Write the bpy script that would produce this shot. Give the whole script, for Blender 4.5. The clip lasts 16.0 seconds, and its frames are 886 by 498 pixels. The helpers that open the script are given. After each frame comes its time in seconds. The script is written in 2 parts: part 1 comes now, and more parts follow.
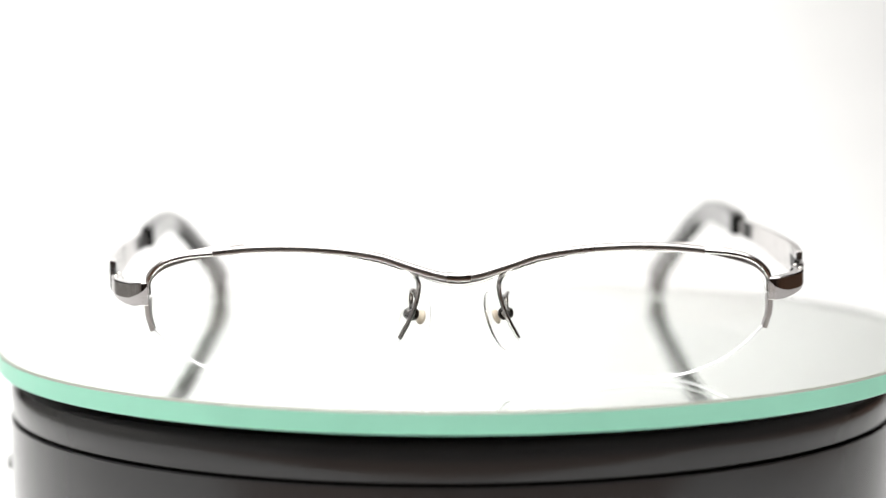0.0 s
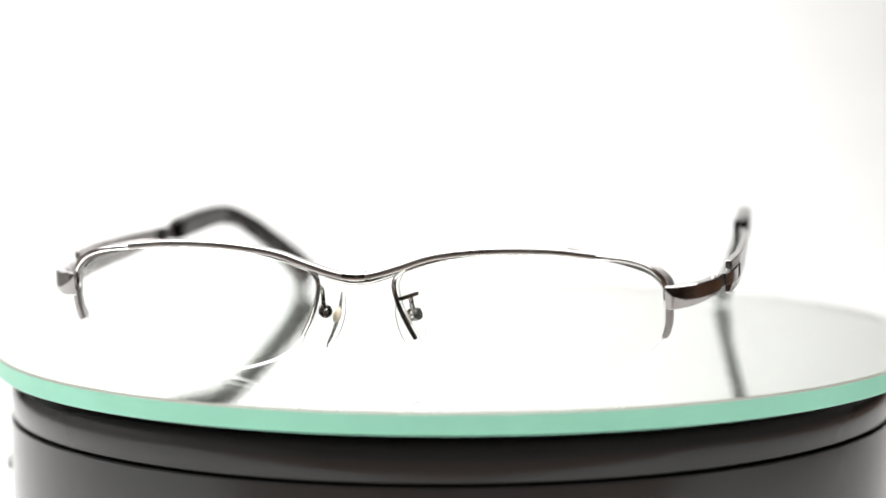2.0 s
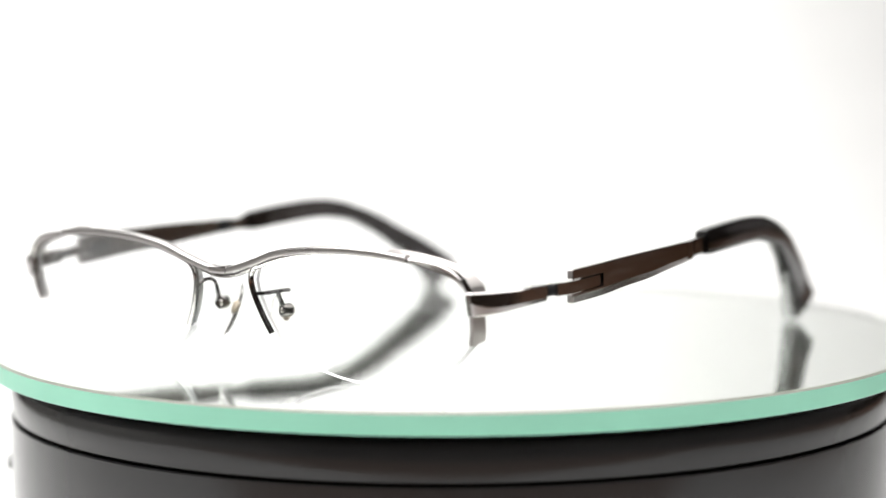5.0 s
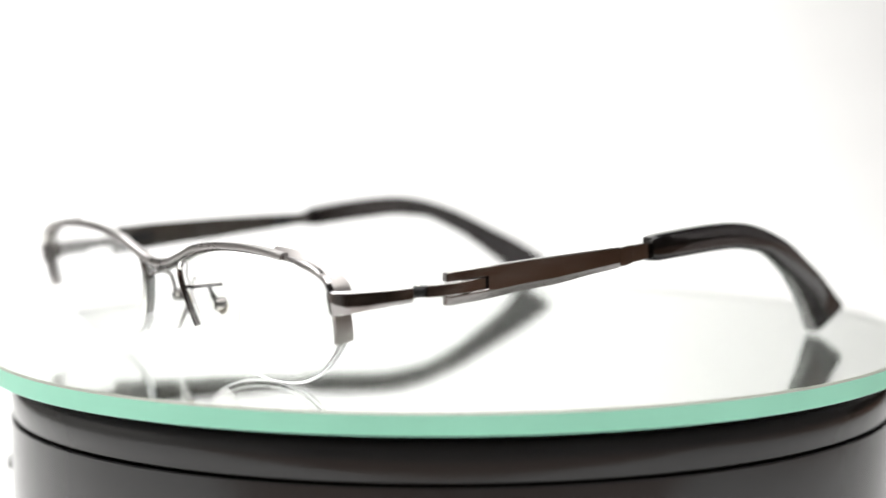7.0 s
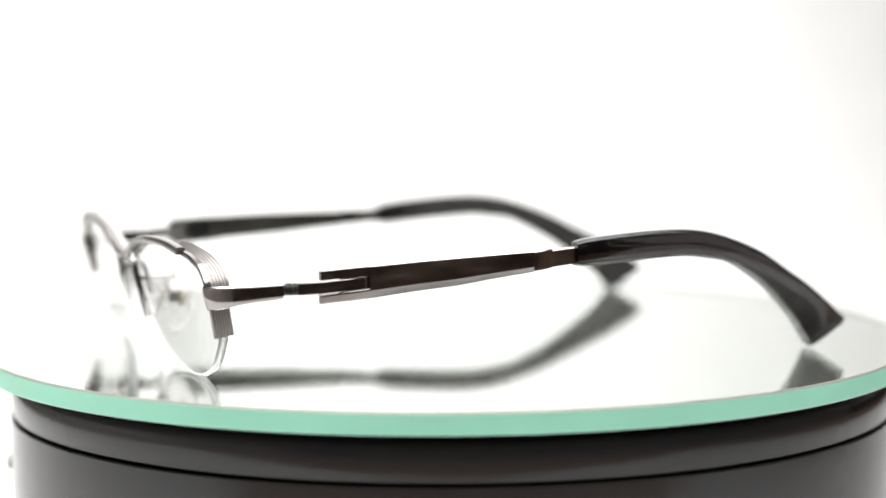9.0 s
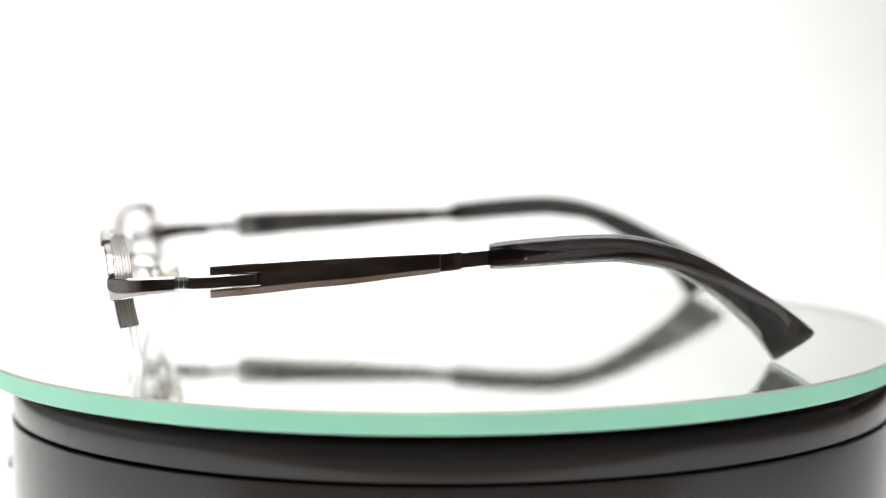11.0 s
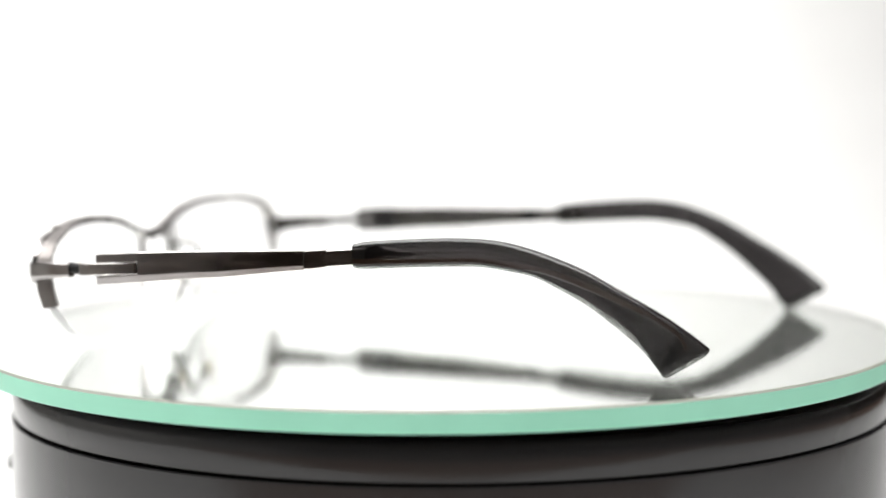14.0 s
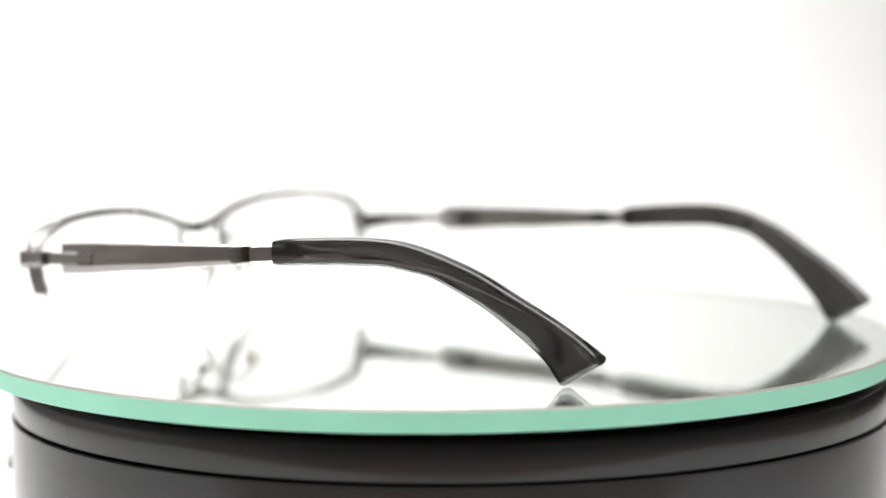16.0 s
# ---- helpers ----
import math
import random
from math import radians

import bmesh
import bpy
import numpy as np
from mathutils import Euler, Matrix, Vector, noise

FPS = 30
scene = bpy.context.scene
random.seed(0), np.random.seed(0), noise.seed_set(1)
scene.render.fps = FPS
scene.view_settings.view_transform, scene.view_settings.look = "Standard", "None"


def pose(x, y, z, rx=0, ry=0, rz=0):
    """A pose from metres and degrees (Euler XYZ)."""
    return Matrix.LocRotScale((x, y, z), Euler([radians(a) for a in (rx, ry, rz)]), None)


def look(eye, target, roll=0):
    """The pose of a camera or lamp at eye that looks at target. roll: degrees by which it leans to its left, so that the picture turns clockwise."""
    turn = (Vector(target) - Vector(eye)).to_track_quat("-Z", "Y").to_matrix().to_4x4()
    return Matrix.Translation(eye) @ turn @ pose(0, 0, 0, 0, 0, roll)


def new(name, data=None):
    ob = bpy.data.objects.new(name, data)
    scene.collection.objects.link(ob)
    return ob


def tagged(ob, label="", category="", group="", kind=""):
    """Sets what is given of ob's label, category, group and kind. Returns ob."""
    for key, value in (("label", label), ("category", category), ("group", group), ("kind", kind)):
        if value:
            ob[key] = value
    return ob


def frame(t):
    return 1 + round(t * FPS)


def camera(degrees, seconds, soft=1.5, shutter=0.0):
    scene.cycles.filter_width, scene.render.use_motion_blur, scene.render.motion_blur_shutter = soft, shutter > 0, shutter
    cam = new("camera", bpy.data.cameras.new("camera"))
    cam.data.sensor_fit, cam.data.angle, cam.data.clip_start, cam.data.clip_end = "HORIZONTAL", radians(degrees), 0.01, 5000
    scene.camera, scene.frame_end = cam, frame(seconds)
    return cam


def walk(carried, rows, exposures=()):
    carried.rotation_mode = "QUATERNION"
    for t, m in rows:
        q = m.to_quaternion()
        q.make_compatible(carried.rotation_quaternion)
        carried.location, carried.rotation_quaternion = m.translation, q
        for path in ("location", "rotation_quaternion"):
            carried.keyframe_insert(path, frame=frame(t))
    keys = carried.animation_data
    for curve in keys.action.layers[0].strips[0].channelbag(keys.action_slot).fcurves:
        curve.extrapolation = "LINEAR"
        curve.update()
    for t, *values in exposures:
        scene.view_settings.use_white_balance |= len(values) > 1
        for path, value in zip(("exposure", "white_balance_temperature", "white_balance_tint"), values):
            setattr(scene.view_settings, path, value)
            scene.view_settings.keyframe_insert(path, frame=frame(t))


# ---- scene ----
# camera: fixed on a tripod, long lens, shallow focus
cam = camera(23.6, 16.0)
cam.data.dof.use_dof = True
cam.data.dof.focus_distance = 0.412
cam.data.dof.aperture_fstop = 7.8
EYE = pose(0, -0.48, 0.0668, 0, 0, 0.226) @ pose(0, 0, 0, 84.281) @ pose(0, 0, 0, 0, 0, -0.32)
walk(cam, [(0.0, EYE), (16.0, EYE)])

# turn of the mirror plate, degrees about the upright axis at the origin
TURN = [(0, 0.39), (2, -15.04), (4, -30.52), (6, -46.02), (8, -61.54), (10, -77.09), (12, -92.66), (14, -108.24), (16, -123.83)]

# ---- light ----
world = bpy.data.worlds.new("world")
scene.world = world
world.use_nodes = True
world.node_tree.nodes["Background"].inputs[0].default_value = (1.0, 0.9, 0.8, 1)
world.node_tree.nodes["Background"].inputs[1].default_value = 0.05


def area(name, eye, target, sx, sy, watts, colour=(1, 1, 1)):
    lamp = bpy.data.lights.new(name, "AREA")
    lamp.shape, lamp.size, lamp.size_y, lamp.energy, lamp.color = "RECTANGLE", sx, sy, watts, colour
    ob = new(name, lamp)
    ob.matrix_world = look(eye, target)
    return ob


area("softbox_top", (-0.05, -0.12, 0.78), (0, -0.02, 0), 1.3, 1.0, 23.5, (1, 0.99, 0.97))
# unseen fill lamp added to whiten the paper, stronger on the left
area("backdrop_fill", (-0.5, 0.15, 0.85), (-0.33, 0.6, 0.02), 0.6, 0.35, 2.0, (0.98, 0.99, 1))
scene.view_settings.exposure = 0.0


# ---- materials ----
def material(name, colour, rough=0.5, metal=0.0, **more):
    mat = bpy.data.materials.new(name)
    mat.use_nodes = True
    b = mat.node_tree.nodes["Principled BSDF"]
    b.inputs["Base Color"].default_value = (*colour, 1)
    b.inputs["Roughness"].default_value = rough
    b.inputs["Metallic"].default_value = metal
    for key, value in more.items():
        b.inputs[key.replace("_", " ")].default_value = value
    return mat


def grain(mat, scale, lo, hi, bump=0.0, stretch=(1, 1, 1), tint=0.0, fine=8.0):
    """Varies the roughness between lo and hi at two scales, the colour by tint, and adds a fine relief."""
    t = mat.node_tree
    n, b = t.nodes, t.nodes["Principled BSDF"]
    co, mp = n.new("ShaderNodeTexCoord"), n.new("ShaderNodeMapping")
    mp.inputs["Scale"].default_value = stretch
    t.links.new(co.outputs["Object"], mp.inputs["Vector"])
    a, c = n.new("ShaderNodeTexNoise"), n.new("ShaderNodeTexNoise")
    a.inputs["Scale"].default_value, a.inputs["Detail"].default_value = scale, 4
    c.inputs["Scale"].default_value, c.inputs["Detail"].default_value = scale * fine, 2
    for k in (a, c):
        t.links.new(mp.outputs["Vector"], k.inputs["Vector"])
    mix = n.new("ShaderNodeMath")
    mix.operation = "ADD"
    t.links.new(a.outputs["Fac"], mix.inputs[0])
    t.links.new(c.outputs["Fac"], mix.inputs[1])
    rng = n.new("ShaderNodeMapRange")
    rng.inputs["From Min"].default_value, rng.inputs["From Max"].default_value = 0.7, 1.3
    rng.inputs["To Min"].default_value, rng.inputs["To Max"].default_value = lo, hi
    t.links.new(mix.outputs[0], rng.inputs["Value"])
    t.links.new(rng.outputs["Result"], b.inputs["Roughness"])
    if tint:
        col = b.inputs["Base Color"].default_value[:]
        ramp = n.new("ShaderNodeValToRGB")
        ramp.color_ramp.elements[0].position, ramp.color_ramp.elements[1].position = 0.35, 0.65
        ramp.color_ramp.elements[0].color = tuple(v * (1 - tint) for v in col[:3]) + (1,)
        ramp.color_ramp.elements[1].color = tuple(min(1, v * (1 + tint)) for v in col[:3]) + (1,)
        t.links.new(a.outputs["Fac"], ramp.inputs["Fac"])
        t.links.new(ramp.outputs["Color"], b.inputs["Base Color"])
    if bump:
        bm_ = n.new("ShaderNodeBump")
        bm_.inputs["Strength"].default_value, bm_.inputs["Distance"].default_value = bump, 0.00002
        t.links.new(c.outputs["Fac"], bm_.inputs["Height"])
        t.links.new(bm_.outputs["Normal"], b.inputs["Normal"])
    return mat


METAL = grain(material("gunmetal", (0.43, 0.41, 0.405), 0.2, 1.0), 90, 0.12, 0.26, 0.15, (1, 0.25, 1), 0.06)
BRUSHED = grain(material("brushed_gunmetal", (0.45, 0.43, 0.425), 0.3, 1.0), 90, 0.24, 0.36, 0.15, (0.25, 1, 1), 0.06)
SATIN = grain(material("satin_gunmetal", (0.45, 0.425, 0.415), 0.4, 1.0), 120, 0.36, 0.5, 0.2)
DARK_METAL = grain(material("dark_gunmetal", (0.17, 0.16, 0.155), 0.25, 1.0), 120, 0.15, 0.3, 0.1)
# black of the hinge knuckles, also of the shade added inside collar and slot
HINGE_AND_SHADE = grain(material("hinge_and_shade_black", (0.018, 0.018, 0.019), 0.4, 0.0, Specular_IOR_Level=0.25), 150, 0.3, 0.45)
STEEL = material("screw_steel", (0.6, 0.58, 0.55), 0.2, 1.0)
LENS = material("clear_lens", (1, 1, 1), 0.0, 0.0, Transmission_Weight=1.0, IOR=1.5)
NYLON = material("clear_nylon", (0.98, 0.98, 0.985), 0.2, 0.0, Transmission_Weight=0.5, IOR=1.2)
FROST = material("frosted_lens_edge", (0.985, 0.985, 0.99), 0.55, 0.0, Transmission_Weight=0.6, IOR=1.15)
PAD = grain(material("clear_silicone", (0.985, 0.98, 0.965), 0.1, 0.0, Transmission_Weight=0.97, IOR=1.13), 200, 0.03, 0.1)
INSERT = material("beige_insert", (0.36, 0.31, 0.24), 0.4)
SMOKE = grain(material("smoked_plastic", (0.043, 0.0398, 0.0405), 0.05, 0.0, Transmission_Weight=0.9, IOR=1.52, Coat_Weight=0.25, Coat_IOR=1.5), 150, 0.02, 0.06)
GLASS = material("plate_glass", (0.96, 0.99, 0.957), 0.0, 0.0, Transmission_Weight=1.0, IOR=1.5)
SILVER = material("silvering", (0.95, 0.965, 0.95), 0.0, 0.92)
BACKING = grain(material("backing_paint", (0.05, 0.05, 0.05), 0.6), 60, 0.5, 0.7)
EDGE = grain(material("ground_glass_edge", (0.395, 0.85, 0.65), 0.35), 60, 0.28, 0.42, 0.2, (1, 1, 1), 0.03)
CHAMFER = grain(material("ground_chamfer", (0.34, 0.36, 0.31), 0.5), 150, 0.4, 0.6, 0.2)
BLACK = grain(material("black_gloss_plastic", (0.04, 0.0395, 0.0412), 0.14), 22, 0.11, 0.17, 0.0, (1, 1, 2), 0.06)
RUBBER = grain(material("dark_rubber", (0.02, 0.02, 0.02), 0.8), 300, 0.7, 0.9)
PAPER = grain(material("white_backdrop_paper", (0.86, 0.86, 0.855), 0.9), 40, 0.85, 0.95, 0.2, (1, 1, 1), 0.01)
WOOD = grain(material("brown_wood_table", (0.12, 0.06, 0.032), 0.45), 6, 0.35, 0.6, 0.2, (1, 8, 1), 0.35)
GREY_WALL = grain(material("light_grey_wall", (0.65, 0.64, 0.61), 0.8), 2, 0.7, 0.9, 0.0, (1, 1, 1), 0.05)
REFLECT_GREY = grain(material("reflection_grey", (0.26, 0.255, 0.24), 0.9), 60, 0.8, 0.95, 0.3, (1, 1, 1), 0.12)
ROOM = grain(material("brown_room_wall", (0.055, 0.038, 0.028), 0.8), 2, 0.7, 0.9, 0.0, (1, 1, 1), 0.3)


# ---- mesh helpers ----
def finish(bm, name, mat, angle=35):
    bmesh.ops.recalc_face_normals(bm, faces=bm.faces)
    me = bpy.data.meshes.new(name)
    bm.to_mesh(me)
    bm.free()
    for p in me.polygons:
        p.use_smooth = True
    me.set_sharp_from_angle(angle=radians(angle))
    me.materials.append(mat)
    return me


def part(name, bm, mat, parent, label="", angle=35):
    ob = new(name, finish(bm, name, mat, angle))
    ob.parent = parent
    return tagged(ob, label) if label else ob


def rings(bm, loops, closed=False):
    """Skins rings of equal count; caps the ends unless closed."""
    vs = [[bm.verts.new(p) for p in loop] for loop in loops]
    n = len(vs[0])
    last = len(vs) if closed else len(vs) - 1
    for i in range(last):
        a, b = vs[i], vs[(i + 1) % len(vs)]
        for j in range(n):
            bm.faces.new((a[j], a[(j + 1) % n], b[(j + 1) % n], b[j]))
    if not closed:
        bm.faces.new(vs[0])
        bm.faces.new(vs[-1])
    return bm


def spline(pts, per=6):
    """Catmull-Rom curve through rows of any width."""
    p = [np.array(q, float) for q in pts]
    p = [2 * p[0] - p[1]] + p + [2 * p[-1] - p[-2]]
    out = []
    for i in range(1, len(p) - 2):
        for k in range(per):
            s = k / per
            a, b, c, d = p[i - 1], p[i], p[i + 1], p[i + 2]
            out.append(0.5 * (2 * b + (c - a) * s + (2 * a - 5 * b + 4 * c - d) * s * s + (3 * b - a - 3 * c + d) * s ** 3))
    return out + [p[-2]]


def box_profile(w, h, c):
    """A chamfered rectangle, w along the depth and h across."""
    w, h = w / 2, h / 2
    return [(-w + c, -h), (w - c, -h), (w, -h + c), (w, h - c), (w - c, h), (-w + c, h), (-w, h - c), (-w, -h + c)]


def oval(a, b, n=12, power=2.0):
    e = 2 / power
    out = []
    for k in range(n):
        c, s = math.cos(2 * math.pi * k / n), math.sin(2 * math.pi * k / n)
        out.append((a * math.copysign(abs(c) ** e, c), b * math.copysign(abs(s) ** e, s)))
    return out


def soft_slab(half, tall, r=0.75):
    """A rounded rectangle: half thickness and half height in millimetres, heights given as shares of the half height."""
    r = min(r, half * 0.9, tall * 0.9)
    out = []
    for sx, sz, start in ((1, 1, 0), (-1, 1, 90), (-1, -1, 180), (1, -1, 270)):
        for k in range(6):
            a = radians(start + 18 * k)
            out.append((sx * (half - r) + r * math.cos(a), (sz * (tall - r) + r * math.sin(a)) / tall))
        if sx != sz:  # extra points down the long faces, for their gentle swell
            out += [(sx * half, sz * v) for v in (0.6, 0.3, 0.0, -0.3, -0.6)]
    return [(u + 0.4 * (1 - v * v) * (u > 0), v) for u, v in out]


AX, AY, LIFT = -0.9, 74.4, 0.3


def mm(p):
    """From the spectacles' own millimetres (origin under the bridge) to the plate's metres."""
    return Vector(((p[0] - AX) / 1000, (p[1] - AY) / 1000, (p[2] + LIFT) / 1000))


def sweep(path, profile, depth=(0, 1, 0), grow=None):
    """Sweeps a profile of (depth, across) pairs in millimetres along a path; grow(s) gives depth and across factors and a shift in depth."""
    bm, loops = bmesh.new(), []
    p = [Vector(q[:3]) for q in path]
    for i, q in enumerate(p):
        t = (p[min(i + 1, len(p) - 1)] - p[max(i - 1, 0)]).normalized()
        b = Vector(depth)
        b = (b - t * b.dot(t)).normalized()
        n = t.cross(b)
        fb, fn, sh = grow(i / (len(p) - 1)) if grow else (1, 1, 0)
        loops.append([mm(q + b * (u * fb + sh) + n * (v * fn)) for u, v in profile])
    return rings(bm, loops)


def lathe(profile, n=192):
    """Turns (radius, height) pairs round the upright axis, in millimetres; the profile is a closed loop."""
    loops = []
    for k in range(n):
        a = 2 * math.pi * k / n
        loops.append([(r * math.cos(a) / 1000, r * math.sin(a) / 1000, z / 1000) for r, z in profile])
    return rings(bmesh.new(), loops, closed=True)


def disc(r, z0, z1, n=192, cx=0, cy=0):
    bm = bmesh.new()
    return rings(bm, [[((cx + r * math.cos(2 * math.pi * k / n)) / 1000, (cy + r * math.sin(2 * math.pi * k / n)) / 1000, z / 1000)
                       for k in range(n)] for z in (z0, z1)])


def ball(c, rx, ry, rz, seg=20, turn=None):
    bm = bmesh.new()
    bmesh.ops.create_uvsphere(bm, u_segments=seg, v_segments=seg // 2, radius=1)
    m = Matrix.Diagonal((rx / 1000, ry / 1000, rz / 1000, 1))
    bm.transform(Matrix.Translation(mm(c)) @ (turn or Matrix.Identity(4)) @ m)
    return bm


# ---- setting ----
def setting():
    # white paper sweep: flat under the turntable, curving up behind it
    bm = bmesh.new()
    prof = [(-0.235, -0.075)] + [(0.30 + 0.45 * math.sin(a), -0.075 + 0.45 * (1 - math.cos(a))) for a in np.linspace(0, math.pi / 2, 24)] + [(0.75, 1.3)]
    top = [[bm.verts.new((x, y, z)) for y, z in prof] for x in (-0.46, 0.36)]
    for i in range(len(prof) - 1):
        bm.faces.new((top[0][i], top[1][i], top[1][i + 1], top[0][i + 1]))
    ob = new("backdrop", finish(bm, "backdrop", PAPER))
    mod = ob.modifiers.new("thickness", "SOLIDIFY")
    mod.thickness, mod.offset = 0.001, -1
    tagged(ob, "white seamless paper sweep, brightly lit", kind="structure")
    # plain unseen room round it; left wall and added sheet grey for reflections
    X, Y0, Y1, Z0, Z1, T = 1.6, -1.8, 1.4, -0.8, 1.7, 0.05
    for name, lo, hi in (("floor", (-X, Y0, Z0 - T), (X, Y1, Z0)), ("ceiling", (-X, Y0, Z1), (X, Y1, Z1 + T)),
                         ("wall_left", (-1.25 - T, Y0, Z0), (-1.25, Y1, Z1)), ("wall_right", (X, Y0, Z0), (X + T, Y1, Z1)),
                         ("wall_front", (-X, Y0 - T, Z0), (X, Y0, Z1)), ("wall_back", (-X, Y1, Z0), (X, Y1 + T, Z1)),
                         ("reflection_sheet", (-1.1, -0.3, -0.0765), (-0.47, 0.6, -0.0745)), ("table_top", (-1.15, -0.42, -0.115), (1.15, 0.8, -0.0765))):
        bm = bmesh.new()
        bmesh.ops.create_cube(bm, size=1)
        s, c = Vector(hi) - Vector(lo), (Vector(hi) + Vector(lo)) / 2
        bm.transform(Matrix.Translation(c) @ Matrix.Diagonal((*s, 1)))
        mat, label = {"reflection_sheet": (REFLECT_GREY, "unseen grey sheet added for the metal to reflect"), "table_top": (WOOD, "dark brown wooden table top under the paper"), "wall_left": (GREY_WALL, "plain light grey wall")}.get(name, (ROOM, "plain dark brown surface of the room"))
        tagged(new(name, finish(bm, name, mat)), label, kind="structure")


def turntable():
    root = tagged(new("turntable"), "round glossy black turntable drum on white paper", "turntable")
    part("body", lathe([(0.5, -74), (97.5, -74), (99.2, -72), (99.2, -15.4), (98.9, -15.15), (0.5, -15.15)]), BLACK, root, angle=25)
    part("platter", lathe([(0.5, -14.75), (98.35, -14.75), (98.65, -14.4), (98.85, -12.6), (99, -10.6), (98.95, -9.4), (98.8, -8.4), (98.3, -7.5), (97.5, -6.9), (96.2, -6.6), (0.5, -6.6)]), BLACK, root, "glossy black rotating platter ring", 25)
    part("spindle", lathe([(0.5, -15.7), (91, -15.7), (91, -4.4), (0.5, -4.4)]), BLACK, root)
    bm = bmesh.new()
    for r, d, x in ((0.0009, 0.004, -0.1), (0.0019, 0.0012, -0.1022)):
        made = bmesh.ops.create_cone(bm, segments=20, radius1=r, radius2=r, depth=d, cap_ends=True)
        bmesh.ops.transform(bm, matrix=Matrix.Translation((x, 0.004, -0.0308)) @ Matrix.Rotation(-math.pi / 2, 4, "Y"), verts=made["verts"])
    part("button", bm, RUBBER, root, "small dark button on the side")
    return root


def mirror():
    root = tagged(new("mirror_plate"), "round glass mirror plate with a mint green edge", "mirror")
    cx, cy, r = 2.4, -2.4, 103.4
    part("glass", disc(r - 0.25, -4.3, 0, cx=cx, cy=cy), GLASS, root, "clear polished glass")
    part("silvering", disc(r - 0.8, -4.25, -4.2, cx=cx, cy=cy), SILVER, root, "silvered back")
    part("backing", disc(r - 0.7, -4.38, -4.32, cx=cx, cy=cy), BACKING, root, "dark grey protective paint on the back")
    bm = lathe([(r - 0.2, -4.3), (r, -4.1), (r, -0.45), (r - 0.2, -0.45)])
    bm.transform(Matrix.Translation((cx / 1000, cy / 1000, 0)))
    part("edge", bm, EDGE, root, "mint green ground edge", 20)
    bm = lathe([(r - 0.2, -0.44), (r, -0.44), (r - 0.35, 0.02), (r - 0.55, 0.02)])
    bm.transform(Matrix.Translation((cx / 1000, cy / 1000, 0)))
    part("chamfer", bm, CHAMFER, root, "grey seamed chamfer", 20)
    return root


# ---- spectacles ----
# top line of the front, from the bridge outwards: across, depth, height
BROW = [(0, -1.0, 20.55), (4, -1.0, 21.0), (9.8, -1.2, 22.75), (15.5, -1.4, 24.65), (23, -1.4, 25.8), (31, -1.1, 26.3), (39.5, -0.6, 26.2), (47.2, 0.1, 25.45)]
RIM = [(9.3, -0.6, 21.7), (15.5, -0.9, 23.7), (23, -0.9, 25.15), (31, -0.6, 25.7), (39.5, -0.1, 25.6), (47.1, 0.4, 25.2), (53.6, 1.0, 24.45), (57.6, 1.6, 22.9), (59.9, 2.1, 20.2), (60.1, 2.8, 17.2)]
NOSE = [(10.2, -0.8, 22.2), (8.3, -0.6, 20.6), (7.7, -0.4, 18.9), (8.1, 0.1, 16.0), (9.5, 0.8, 12.2), (11.5, 1.4, 8.4)]
BASE = [(12.6, 2.0, 6.8), (15, 2.3, 4.8), (18.2, 2.7, 3.1), (25.3, 3.3, 0.95), (35, 4.0, -0.1), (44, 4.4, 0.6), (51, 4.5, 3.1), (55.5, 4.4, 6.3), (58.5, 4.2, 9.2)]
# temple blade: depth, x, top, bottom; sleeve: x, top y z, bottom y z
BLADE = [(21.7, 69.9, 22.9, 16.5), (31, 70.3, 23.5, 17.25), (40, 69.8, 23.9, 18.1), (49, 69.2, 24.2, 18.75), (57, 68.4, 24.4, 19.65), (66, 67.4, 24.6, 20.5)]
SLEEVE = [(66.1, 75.8, 25.9, 76.0, 21.1), (65.0, 84.0, 26.6, 84.0, 21.6), (63.3, 94.6, 27.1, 94.4, 22.1), (61.9, 102.6, 26.9, 101.6, 22.2),
          (60.8, 108.7, 25.8, 106.8, 21.5), (59.7, 114.8, 23.8, 112.0, 20.4), (58.3, 121.3, 21.0, 117.0, 17.8), (56.8, 128.0, 17.0, 122.2, 14.4),
          (55.3, 134.8, 12.9, 127.2, 10.0), (54.0, 140.3, 8.9, 131.8, 5.4), (53.4, 143.8, 5.7, 135.4, 0.4)]


def bent(side):
    """The left arm stands a little further out, back and lower than the right one."""
    if side > 0:
        return lambda x, y, z: (x, y, z)
    return lambda x, y, z: (-(x + np.interp(y, (0, 15, 76, 110, 144), (0, 0.6, 6.4, 8.0, 8.2))), y + np.interp(y, (0, 14, 30, 100, 122, 144), (0, 3.0, 4.7, 4.6, 4.5, 6.2)),
                            z + np.interp(y, (0, 3, 20, 76, 103, 140), (0, -0.9, -1.4, -2.6, -1.9, -0.3)))


def slab(stations, outline, where):
    """Lofts along the arm: each station gives y, x and its outline (offset inwards, height)."""
    bm = bmesh.new()
    return rings(bm, [[mm(where(x - u, y, z)) for u, z in outline(i)] for i, (y, x) in enumerate(stations)])


def shaped(row, s):
    """A sleeve station with its swell outwards and its half thickness."""
    x, yt, zt, yb, zb = row
    k = math.sin(math.pi * min(1.0, s))
    flare = max(0.0, (s - 0.82) / 0.18) ** 2
    return x + 2.3 * k ** 1.2 + 0.6 * flare, yt + 0.5 * flare, zt + 0.2, yb - 0.3 * k, zb - 0.3 * (1 - s) - 0.3 * k, 1.65 - 0.3 * s + 0.5 * flare


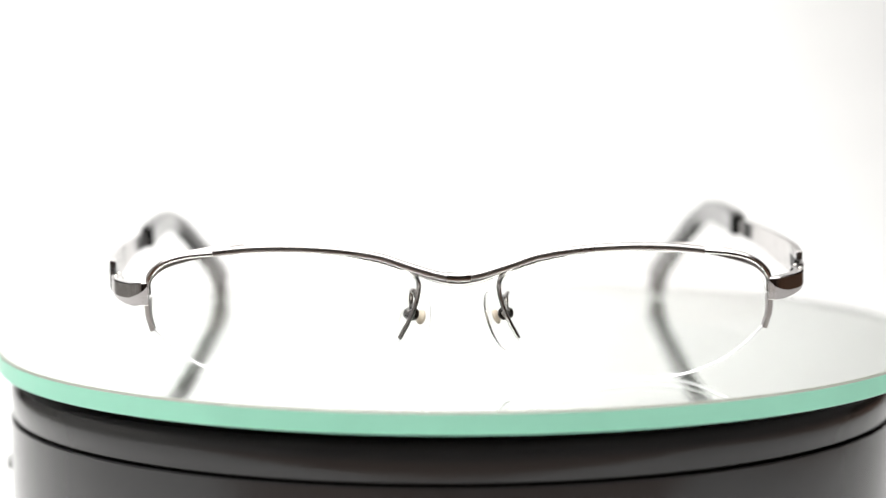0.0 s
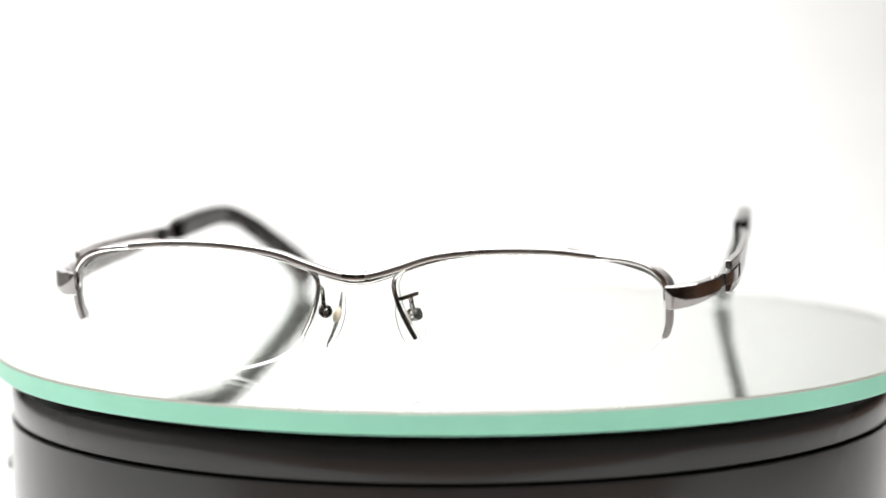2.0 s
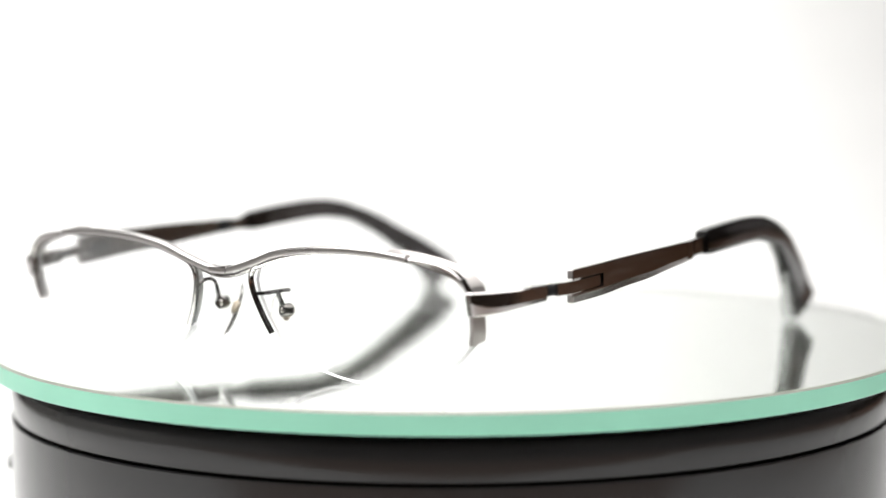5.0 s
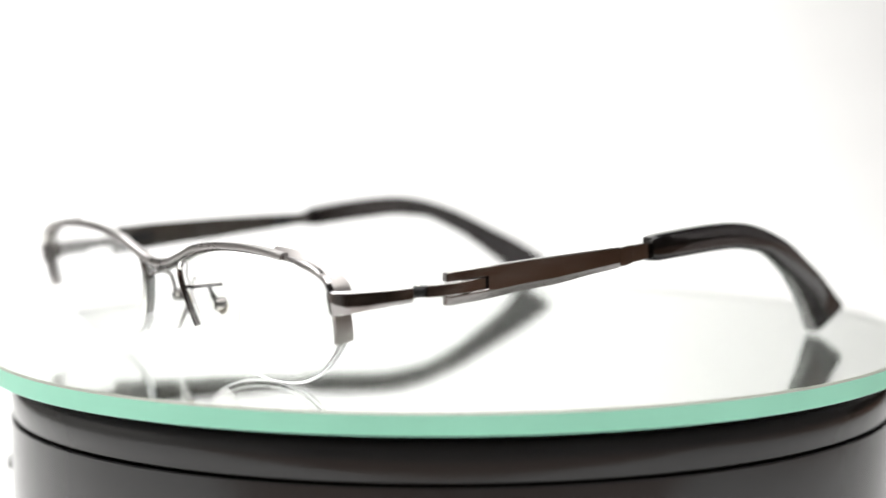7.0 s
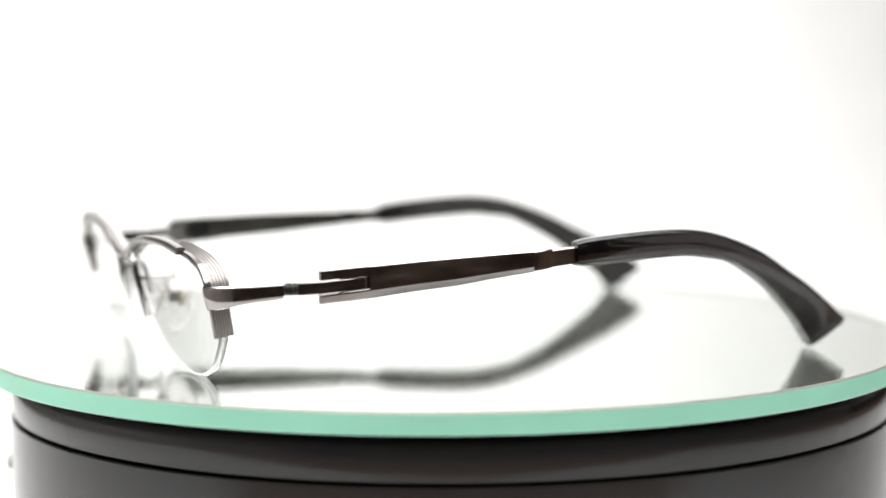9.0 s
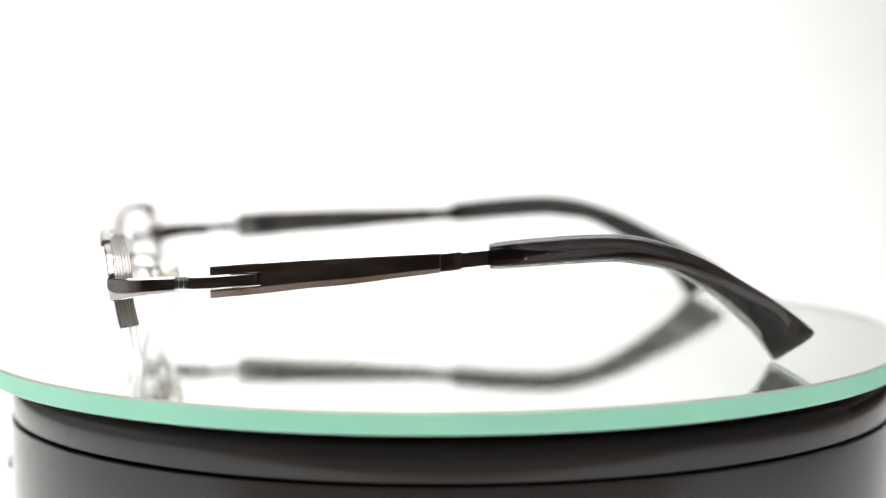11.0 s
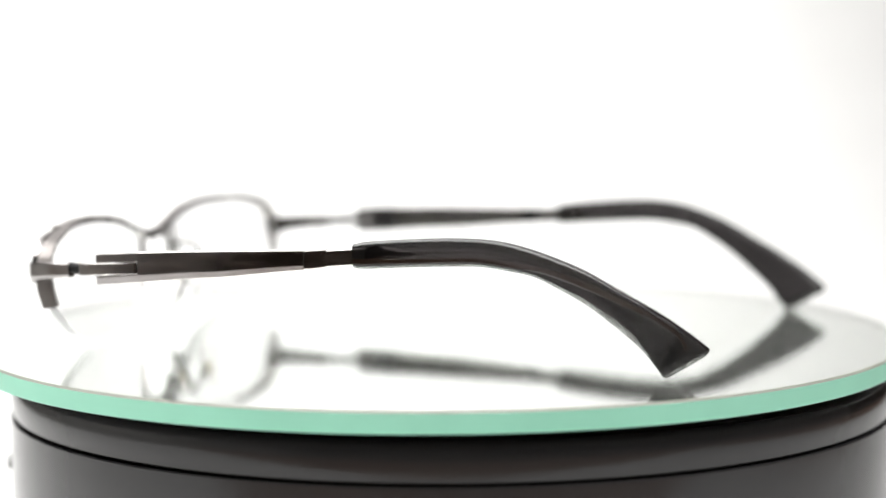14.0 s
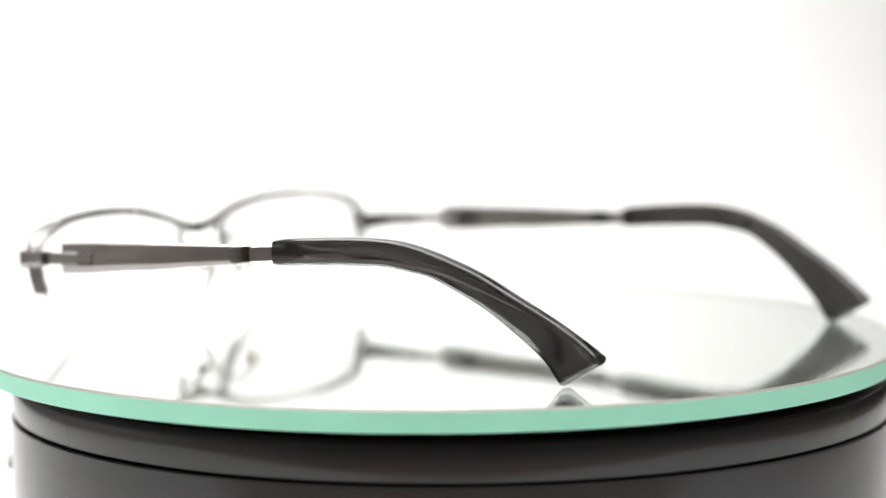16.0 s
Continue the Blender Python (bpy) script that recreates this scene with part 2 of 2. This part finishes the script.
def temple(side, root):
    w = bent(side)
    blade = spline(BLADE, 5)

    def blade_outline(top, bot, thick):
        h = top - bot
        return [(0.18, top), (0, top - 0.18), (0, bot + 0.24 * h), (0.04 * h, bot + 0.1), (0.04 * h + 0.12, bot), (thick - 0.1, bot), (thick, bot + 0.1), (thick, top - 0.1), (thick - 0.1, top)]

    # the blade behind the slot
    st = [b for b in blade if b[0] >= 30.9]
    arm = part("temple_arm", slab([(b[0], b[1]) for b in st], lambda i: blade_outline(st[i][2], st[i][3], 1.3), w), METAL, root, "brushed gunmetal arm with a forked front", 5)
    # fork: two prongs with rounded noses
    pr = [b for b in blade if b[0] <= 31.3]
    pr = [(pr[0][0] - 0.3, *pr[0][1:]), (pr[0][0] - 0.2, *pr[0][1:])] + list(pr)
    nose = [0.14, 0.04] + [0.0] * len(pr)
    top = lambda i: [(0.1 + nose[i], pr[i][2] - nose[i]), (nose[i], pr[i][2] - 0.1 - nose[i]), (nose[i], pr[i][2] - 1.83 + nose[i]), (0.05 + nose[i], pr[i][2] - 1.88 + nose[i]), (1.3, pr[i][2] - 1.88 + nose[i]), (1.3, pr[i][2] - nose[i])]
    low = lambda i: [(0.05 + nose[i], pr[i][3] + 1.86 - nose[i]), (nose[i], pr[i][3] + 1.8 - nose[i]), (nose[i], pr[i][3] + 1.45), (0.24 + nose[i], pr[i][3] + 0.1 + nose[i]), (0.36 + nose[i], pr[i][3] + nose[i]), (1.3, pr[i][3] + nose[i]), (1.3, pr[i][3] + 1.86 - nose[i])]
    part("prong", slab([(b[0], b[1]) for b in pr], top, w), METAL, arm, "", 5)
    part("prong", slab([(b[0], b[1]) for b in pr], low, w), METAL, arm, "", 5)
    # black plate added across the open slot, for the shade in its gaps
    sp = [b for b in blade if 24.5 <= b[0] <= 31.6]
    part("slot_shade", slab([(b[0], b[1]) for b in sp], lambda i: [(0.85, sp[i][2] - 1.4), (0.85, sp[i][3] + 1.5), (1.25, sp[i][3] + 1.5), (1.25, sp[i][2] - 1.4)], w), HINGE_AND_SHADE, arm)
    # sliding tongue from the hinge into the slot, bevelled all round
    tg = [(17.3, 69.35, 20.75, 18.35), (18.2, 69.6, 20.75, 18.35), (21.7, 70.15, 20.85, 18.5), (26, 70.3, 21.1, 18.85), (30.2, 70.1, 21.3, 19.2), (30.5, 70.0, 21.25, 19.25)]
    part("tongue", slab([(b[0], b[1]) for b in tg], lambda i: [(0.07, tg[i][2]), (0, tg[i][2] - 0.07), (0, tg[i][3] + 0.07), (0.07, tg[i][3]), (0.84, tg[i][3]), (0.84, tg[i][2])], w), METAL, arm, "", 12)
    # collar turned a little from the blade's face, then the neck into the sleeve
    nk = [(65.9, 67.3, 24.3, 20.8), (66.1, 67.42, 24.45, 20.7), (67.6, 67.25, 24.6, 20.75), (69.2, 66.75, 24.7, 20.95), (70.3, 66.3, 24.75, 21.1), (70.5, 66.1, 24.6, 21.25)]
    part("collar", slab([(b[0], b[1]) for b in nk], lambda i: [(0.15, nk[i][2]), (0, nk[i][2] - 0.15), (0, nk[i][3] + 0.15), (0.15, nk[i][3]), (1.3, nk[i][3]), (1.3, nk[i][2])], w), METAL, arm, "polished collar set at a slight angle", 20)
    # thin dark sheet added inside the collar, in place of the shade there
    part("collar_shade", slab([(b[0], b[1]) for b in nk[1:5]], lambda i: [(1.28, nk[i + 1][2] - 0.1), (1.28, nk[i + 1][3] + 0.1), (1.42, nk[i + 1][3] + 0.2), (1.42, nk[i + 1][2] - 0.2)], w), HINGE_AND_SHADE, arm, "dark sheet added for shade on the collar's inner side")
    nk2 = [(70.3, 66.3, 24.55, 21.2), (73, 65.85, 24.75, 21.35), (78.5, 65.2, 25.1, 21.8)]
    part("neck", slab([(b[0], b[1]) for b in nk2], lambda i: [(0.2, nk2[i][2]), (0, nk2[i][2] - 0.2), (0, nk2[i][3] + 0.2), (0.2, nk2[i][3]), (1.3, nk2[i][3]), (1.3, nk2[i][2])], w), METAL, arm)
    # smoked plastic sleeve
    sl = [shaped(q, i / 40) for i, q in enumerate(spline(SLEEVE, 4))]
    # metal core inside it: a pointed blade that runs out into a rod
    loops = []
    for i, (x, yt, zt, yb, zb, half) in enumerate(sl[:33]):
        if i == 0:
            continue
        tall = np.interp(i, (0, 2, 3.5, 5.5, 8, 32), (0.32, 0.33, 0.24, 0.08, 0.035, 0.03))
        loops.append([mm(w(x - half + u, (yt + yb) / 2 + (yt - yb) * v, (zt + zb) / 2 + (zt - zb) * v)) for u, v in oval(0.5, tall, 14)])
    part("core", rings(bmesh.new(), loops), METAL, arm, "metal core showing through the plastic")
    loops = []
    n = len(sl)
    for i, (x, yt, zt, yb, zb, half) in enumerate(sl):
        shrink = {0: 0.9, n - 1: 1.0}.get(i, 1.0)
        loop = []
        for u, v in soft_slab(half, math.hypot(yt - yb, zt - zb) / 2):
            v *= shrink
            k = (1 - v) / 2
            loop.append(mm(w(x - half + u * shrink - 0.12 * v * math.sin(math.pi * i / (n - 1)), yt + (yb - yt) * k, zt + (zb - zt) * k)))
        loops.append(loop)
    for grow, push in ((0.97, 0.3), (0.9, 0.62), (0.76, 0.88), (0.5, 1.0)):
        x, yt, zt, yb, zb, half = sl[-1]
        d = Vector((0, 0.42, -0.9)) * push
        loops.append([mm(w(x - half + u * grow, (yt + yb) / 2 + (yt - yb) / 2 * v * grow ** 0.5 + d.y, (zt + zb) / 2 + (zt - zb) / 2 * v * grow ** 0.5 + d.z)) for u, v in soft_slab(half, math.hypot(yt - yb, zt - zb) / 2)])
    part("sleeve", rings(bmesh.new(), loops), SMOKE, arm, "translucent smoke grey plastic sleeve", 50)
    return arm


def endpiece(side, root):
    w = bent(side)
    st = [(1.1, 60.1, 19.9, 15.5), (1.4, 61.8, 19.95, 15.45), (3.4, 64.6, 20.15, 15.9), (6.0, 66.8, 20.35, 16.6), (9.5, 68.1, 20.5, 17.2), (14.6, 68.9, 20.7, 17.7)]
    sp = spline(st, 4)
    bm, loops = bmesh.new(), []
    for i, (y, x, zt, zb) in enumerate(sp):
        a, b = np.array(sp[max(i - 1, 0)]), np.array(sp[min(i + 1, len(sp) - 1)])
        t = Vector((b[1] - a[1], b[0] - a[0])).normalized()
        inw = Vector((-t.y, t.x))
        # upright face above, a facet falling away below it that fills the whole height at the rim
        h, s = zt - zb, i / (len(sp) - 1)
        crest = zb + h * np.interp(s, (0, 0.12, 0.35, 0.6, 1), (0.82, 0.62, 0.34, 0.24, 0.2))
        lean = 0.21 * (crest - zb)
        loops.append([mm(w(x + inw.x * u, y + inw.y * u, z)) for u, z in ((0.25, zt), (0.0, zt - 0.25), (0.0, crest), (lean, zb + 0.1), (lean + 0.12, zb), (2.1, zb), (2.1, zt))])
    piece = part("endpiece", rings(bm, loops), METAL, root, "faceted polished endpiece", 9)
    for y in (14.5, 15.45, 16.4):
        kn = [(y, 68.75 + (y - 14.6) * 0.17), (y + 0.88, 68.9 + (y - 14.6) * 0.17)]
        part("hinge_knuckle", slab(kn, lambda i: [(0.25 + 1.1 - 1.1 * math.cos(a), 19.45 + 1.15 * math.sin(a)) for a in np.linspace(0, 2 * math.pi, 17)[:-1]], w), HINGE_AND_SHADE, piece, "dark hinge knuckle")
    for y in (11.0, 16.6):
        part("screw", ball(w(67.6, y, 20.6), 0.45, 0.45, 0.3, 12), STEEL, piece)


def mirror_x(pts, side):
    return [(p[0] * side, *p[1:]) for p in pts]


def ribbed(depth, thick, ribs):
    """A band profile whose outer face carries fine ribs that run along it."""
    out = [(-depth / 2, -thick / 2), (depth / 2, -thick / 2)]
    for k in range(ribs, 0, -1):
        a = -depth / 2 + depth * k / ribs
        b = -depth / 2 + depth * (k - 1) / ribs
        out += [(a, thick / 2 - 0.3), (a - 0.2, thick / 2 - 0.03), (a - 0.3, thick / 2), (b + 0.2, thick / 2 - 0.03)]
    return out + [(-depth / 2, thick / 2 - 0.3)]


# flat upright face in front, sloping shoulder, rounded back
BAR = [(-0.92, -0.72), (-1.0, -0.68), (-1.05, -0.6), (-1.06, 0.1), (-1.0, 0.3), (-0.86, 0.48), (-0.6, 0.64), (-0.25, 0.71), (0.5, 0.7), (0.9, 0.55), (1.05, 0.2), (1.0, -0.4), (0.7, -0.72)]


def front(root):
    brow = spline(mirror_x(BROW[:0:-1], -1) + BROW, 6)
    bar = part("brow_bar", sweep(brow, BAR), BRUSHED, root, "polished gunmetal brow bar dipping at the bridge")
    under = [(-9.5, -0.2, 21.7), (-5, -0.3, 20.05), (-2, -0.4, 19.35), (0, -0.4, 19.2), (2, -0.4, 19.35), (5, -0.3, 20.05), (9.5, -0.2, 21.7)]
    part("bridge", sweep(spline(under, 6), oval(0.8, 0.45, 12)), METAL, bar, "slim second bridge bar")
    clasp = [(-2.3, -1.0, 20.72), (-1.1, -1.0, 20.59), (0, -1.0, 20.55), (1.1, -1.0, 20.59), (2.3, -1.0, 20.72)]
    part("clasp", sweep(clasp, [(u * 1.12, v * 1.18) for u, v in BAR]), METAL, bar, "raised bridge clasp")
    for side in (1, -1):
        part("rim_wire", sweep(spline(mirror_x(RIM, side), 6), box_profile(1.5, 0.95, 0.25)), METAL, root)
        part("nose_rim", sweep(spline(mirror_x(NOSE, side), 6), oval(0.75, 0.45, 12)), METAL, root)
        # wide ribbed band over the outer corner, and its tail under the endpiece
        band = [(41.5, 1.3, 26.0), (46, 1.9, 25.7), (50.5, 2.5, 24.9), (54.5, 3.1, 23.9), (57.6, 3.6, 22.6), (59.7, 4.0, 20.8), (60.4, 4.2, 19.3)]
        flip = [(u, v + 0.2 * u + 0.05) for u, v in ribbed(4.1, 0.95, 7)]  # front edge lower than the back one
        flat = ribbed(4.1, 0.95, 7)
        sg = side

        def grow(s):
            k = min(1, 0.35 + s * 1.6)
            return (k, sg, 0)
        top = part("corner_band", sweep(spline(mirror_x(band, side), 6), flip, grow=grow), SATIN, root, "wide band with fine lengthwise ribs over the corner")
        for x, y, z in ((56.3, 3.4, 23.35), (58.6, 3.8, 22.0)):
            part("corner_rib", sweep(mirror_x([(x, y - 2.1, z), (x, y, z), (x, y + 2.1, z)], side), oval(0.4, 0.22, 14), depth=(1, 0, -0.8 * side)), BRUSHED, top)
        tail = [(60.5, 4.2, 16.0), (60.4, 4.7, 13.0), (59.7, 5.3, 10.1)]
        part("ribbed_tail", sweep(spline(mirror_x(tail, side), 6), flat, grow=lambda s: (0.94, sg, 0)), SATIN, root, "short ribbed band holding the lens cord")
        lens(side, root)
        nose_pad(side, root)
        part("tick", ball((31.5 * side, -1.1, 26.8), 0.9, 0.5, 0.25, 12), METAL, bar)


def lens(side, root):
    inner = [(x, y, z - 0.3) for x, y, z in RIM[:6]] + [(53.1, 1.0, 23.2), (56.7, 1.6, 21.8), (59.0, 2.1, 19.5), (59.5, 2.8, 17.0), (59.7, 3.4, 13.0), (59.0, 4.0, 10.1)]
    low = BASE[::-1]
    nose = [(x + 0.5, y, z) for x, y, z in NOSE[:1:-1]]
    loop = spline(inner + low + nose, 4)
    cx, cz = 34.0, 13.0
    bm = bmesh.new()

    def surf(x, z):
        return 2.6 + 0.00075 * x * x - 0.165 * (z - 8) - 1.0
    rows = []
    for k, (f, back) in enumerate([(1.0, 0.0), (0.75, 0), (0.5, 0), (0.25, 0)]):
        rows.append([(cx + (p[0] - cx) * f, cz + (p[2] - cz) * f) for p in loop])
    n = len(loop)
    sheets = []
    for off in (0.6, 2.4):
        sh = [[bm.verts.new(mm((x * side, surf(x, z) + off, z))) for x, z in r] for r in rows]
        mid = bm.verts.new(mm((cx * side, surf(cx, cz) + off, cz)))
        for a, b in zip(sh, sh[1:]):
            for j in range(n):
                bm.faces.new((a[j], a[(j + 1) % n], b[(j + 1) % n], b[j]))
        for j in range(n):
            bm.faces.new((sh[-1][j], sh[-1][(j + 1) % n], mid))
        sheets.append(sh)
    a, b = sheets[0][0], sheets[1][0]
    for j in range(n):
        bm.faces.new((a[j], a[(j + 1) % n], b[(j + 1) % n], b[j])).material_index = 1
    ob = part("lens", bm, LENS, root, "clear uncoloured lens", 30)
    ob.data.materials.append(FROST)
    ob.visible_shadow = False
    cord = [(x, surf(x, z) + 1.5, z - 0.12) for x, y, z in [(59.3, 0, 10.1)] + low + [(11.4, 0, 8.4)]]
    co = part("lens_cord", sweep(spline(mirror_x(cord, side), 5), oval(0.33, 0.33, 8)), NYLON, ob, "thin clear nylon cord under the lens")
    co.visible_shadow = False


def nose_pad(side, root):
    if side > 0:
        arm = [(8.2, 0.4, 16.1), (8.6, 2.6, 16.2), (9.1, 5.6, 16.3), (9.6, 8.8, 16.4), (9.7, 9.3, 16.4)]
    else:
        arm = [(8.2, 0.4, 16.5), (8.5, 2.4, 17.4), (8.9, 4.8, 17.6), (9.2, 6.6, 16.8), (9.3, 7.4, 15.2), (9.3, 7.8, 13.2)]
    wire = part("pad_arm", sweep(spline(mirror_x(arm, side), 5), oval(0.44, 0.44, 10), depth=(1, 0, 0)), DARK_METAL, root, "bent wire pad arm")
    if side > 0:
        part("stem", sweep([(9.2, 6.3, 16.4), (9.25, 7.0, 14.9), (9.3, 7.8, 13.2)], oval(0.5, 0.5, 10), depth=(1, 0, 0)), DARK_METAL, wire)
    lean = Matrix.Rotation(radians(-40 if side > 0 else 68), 4, "Z") @ Matrix.Rotation(radians(-23 * side), 4, "Y")
    pad = part("nose_pad", ball(((7.9 if side > 0 else 8.7) * side, 10.6, 10.5), 0.85, 3.4, 6.3, 28, lean), PAD, wire, "clear soft silicone nose pad")
    pad.visible_shadow = False
    part("pad_insert", ball((7.4 * side, 10.7, 11.3), 0.5, 1.0, 1.6, 16, lean), INSERT, pad, "beige insert inside the pad")
    # round mount with a hollow front that holds the screw
    turn = Matrix.Translation(mm((9.3 * side, 8.9, 12.3))) @ Matrix.Rotation(radians(-19 * side), 4, "Z") @ Matrix.Rotation(radians(90), 4, "X")
    bm = lathe([(0.05, -1.2), (1.1, -1.2), (1.35, -0.9), (1.35, 0.95), (1.2, 1.15), (0.85, 1.15), (0.8, 0.8), (0.05, 0.8)], 24)
    bm.transform(turn)
    part("pad_box", bm, DARK_METAL, wire, "round dark metal pad mount", 30)
    bm = lathe([(0.05, 0.7), (0.62, 0.7), (0.62, 1.1), (0.45, 1.3), (0.05, 1.35)], 20)
    bm.transform(turn)
    part("pad_screw", bm, STEEL, wire, "", 30)


def spectacles():
    root = tagged(new("spectacles"), "half-rim gunmetal spectacles with clear lenses, arms open, on the mirror", "glasses")
    front(root)
    for side in (1, -1):
        endpiece(side, root)
        temple(side, root)
    return root


setting()
turntable()
plate = mirror()
glasses = spectacles()


def motions():
    rows = [(t, pose(0, 0, 0, 0, 0, a)) for t, a in TURN]
    walk(plate, rows)
    walk(glasses, rows)


motions()
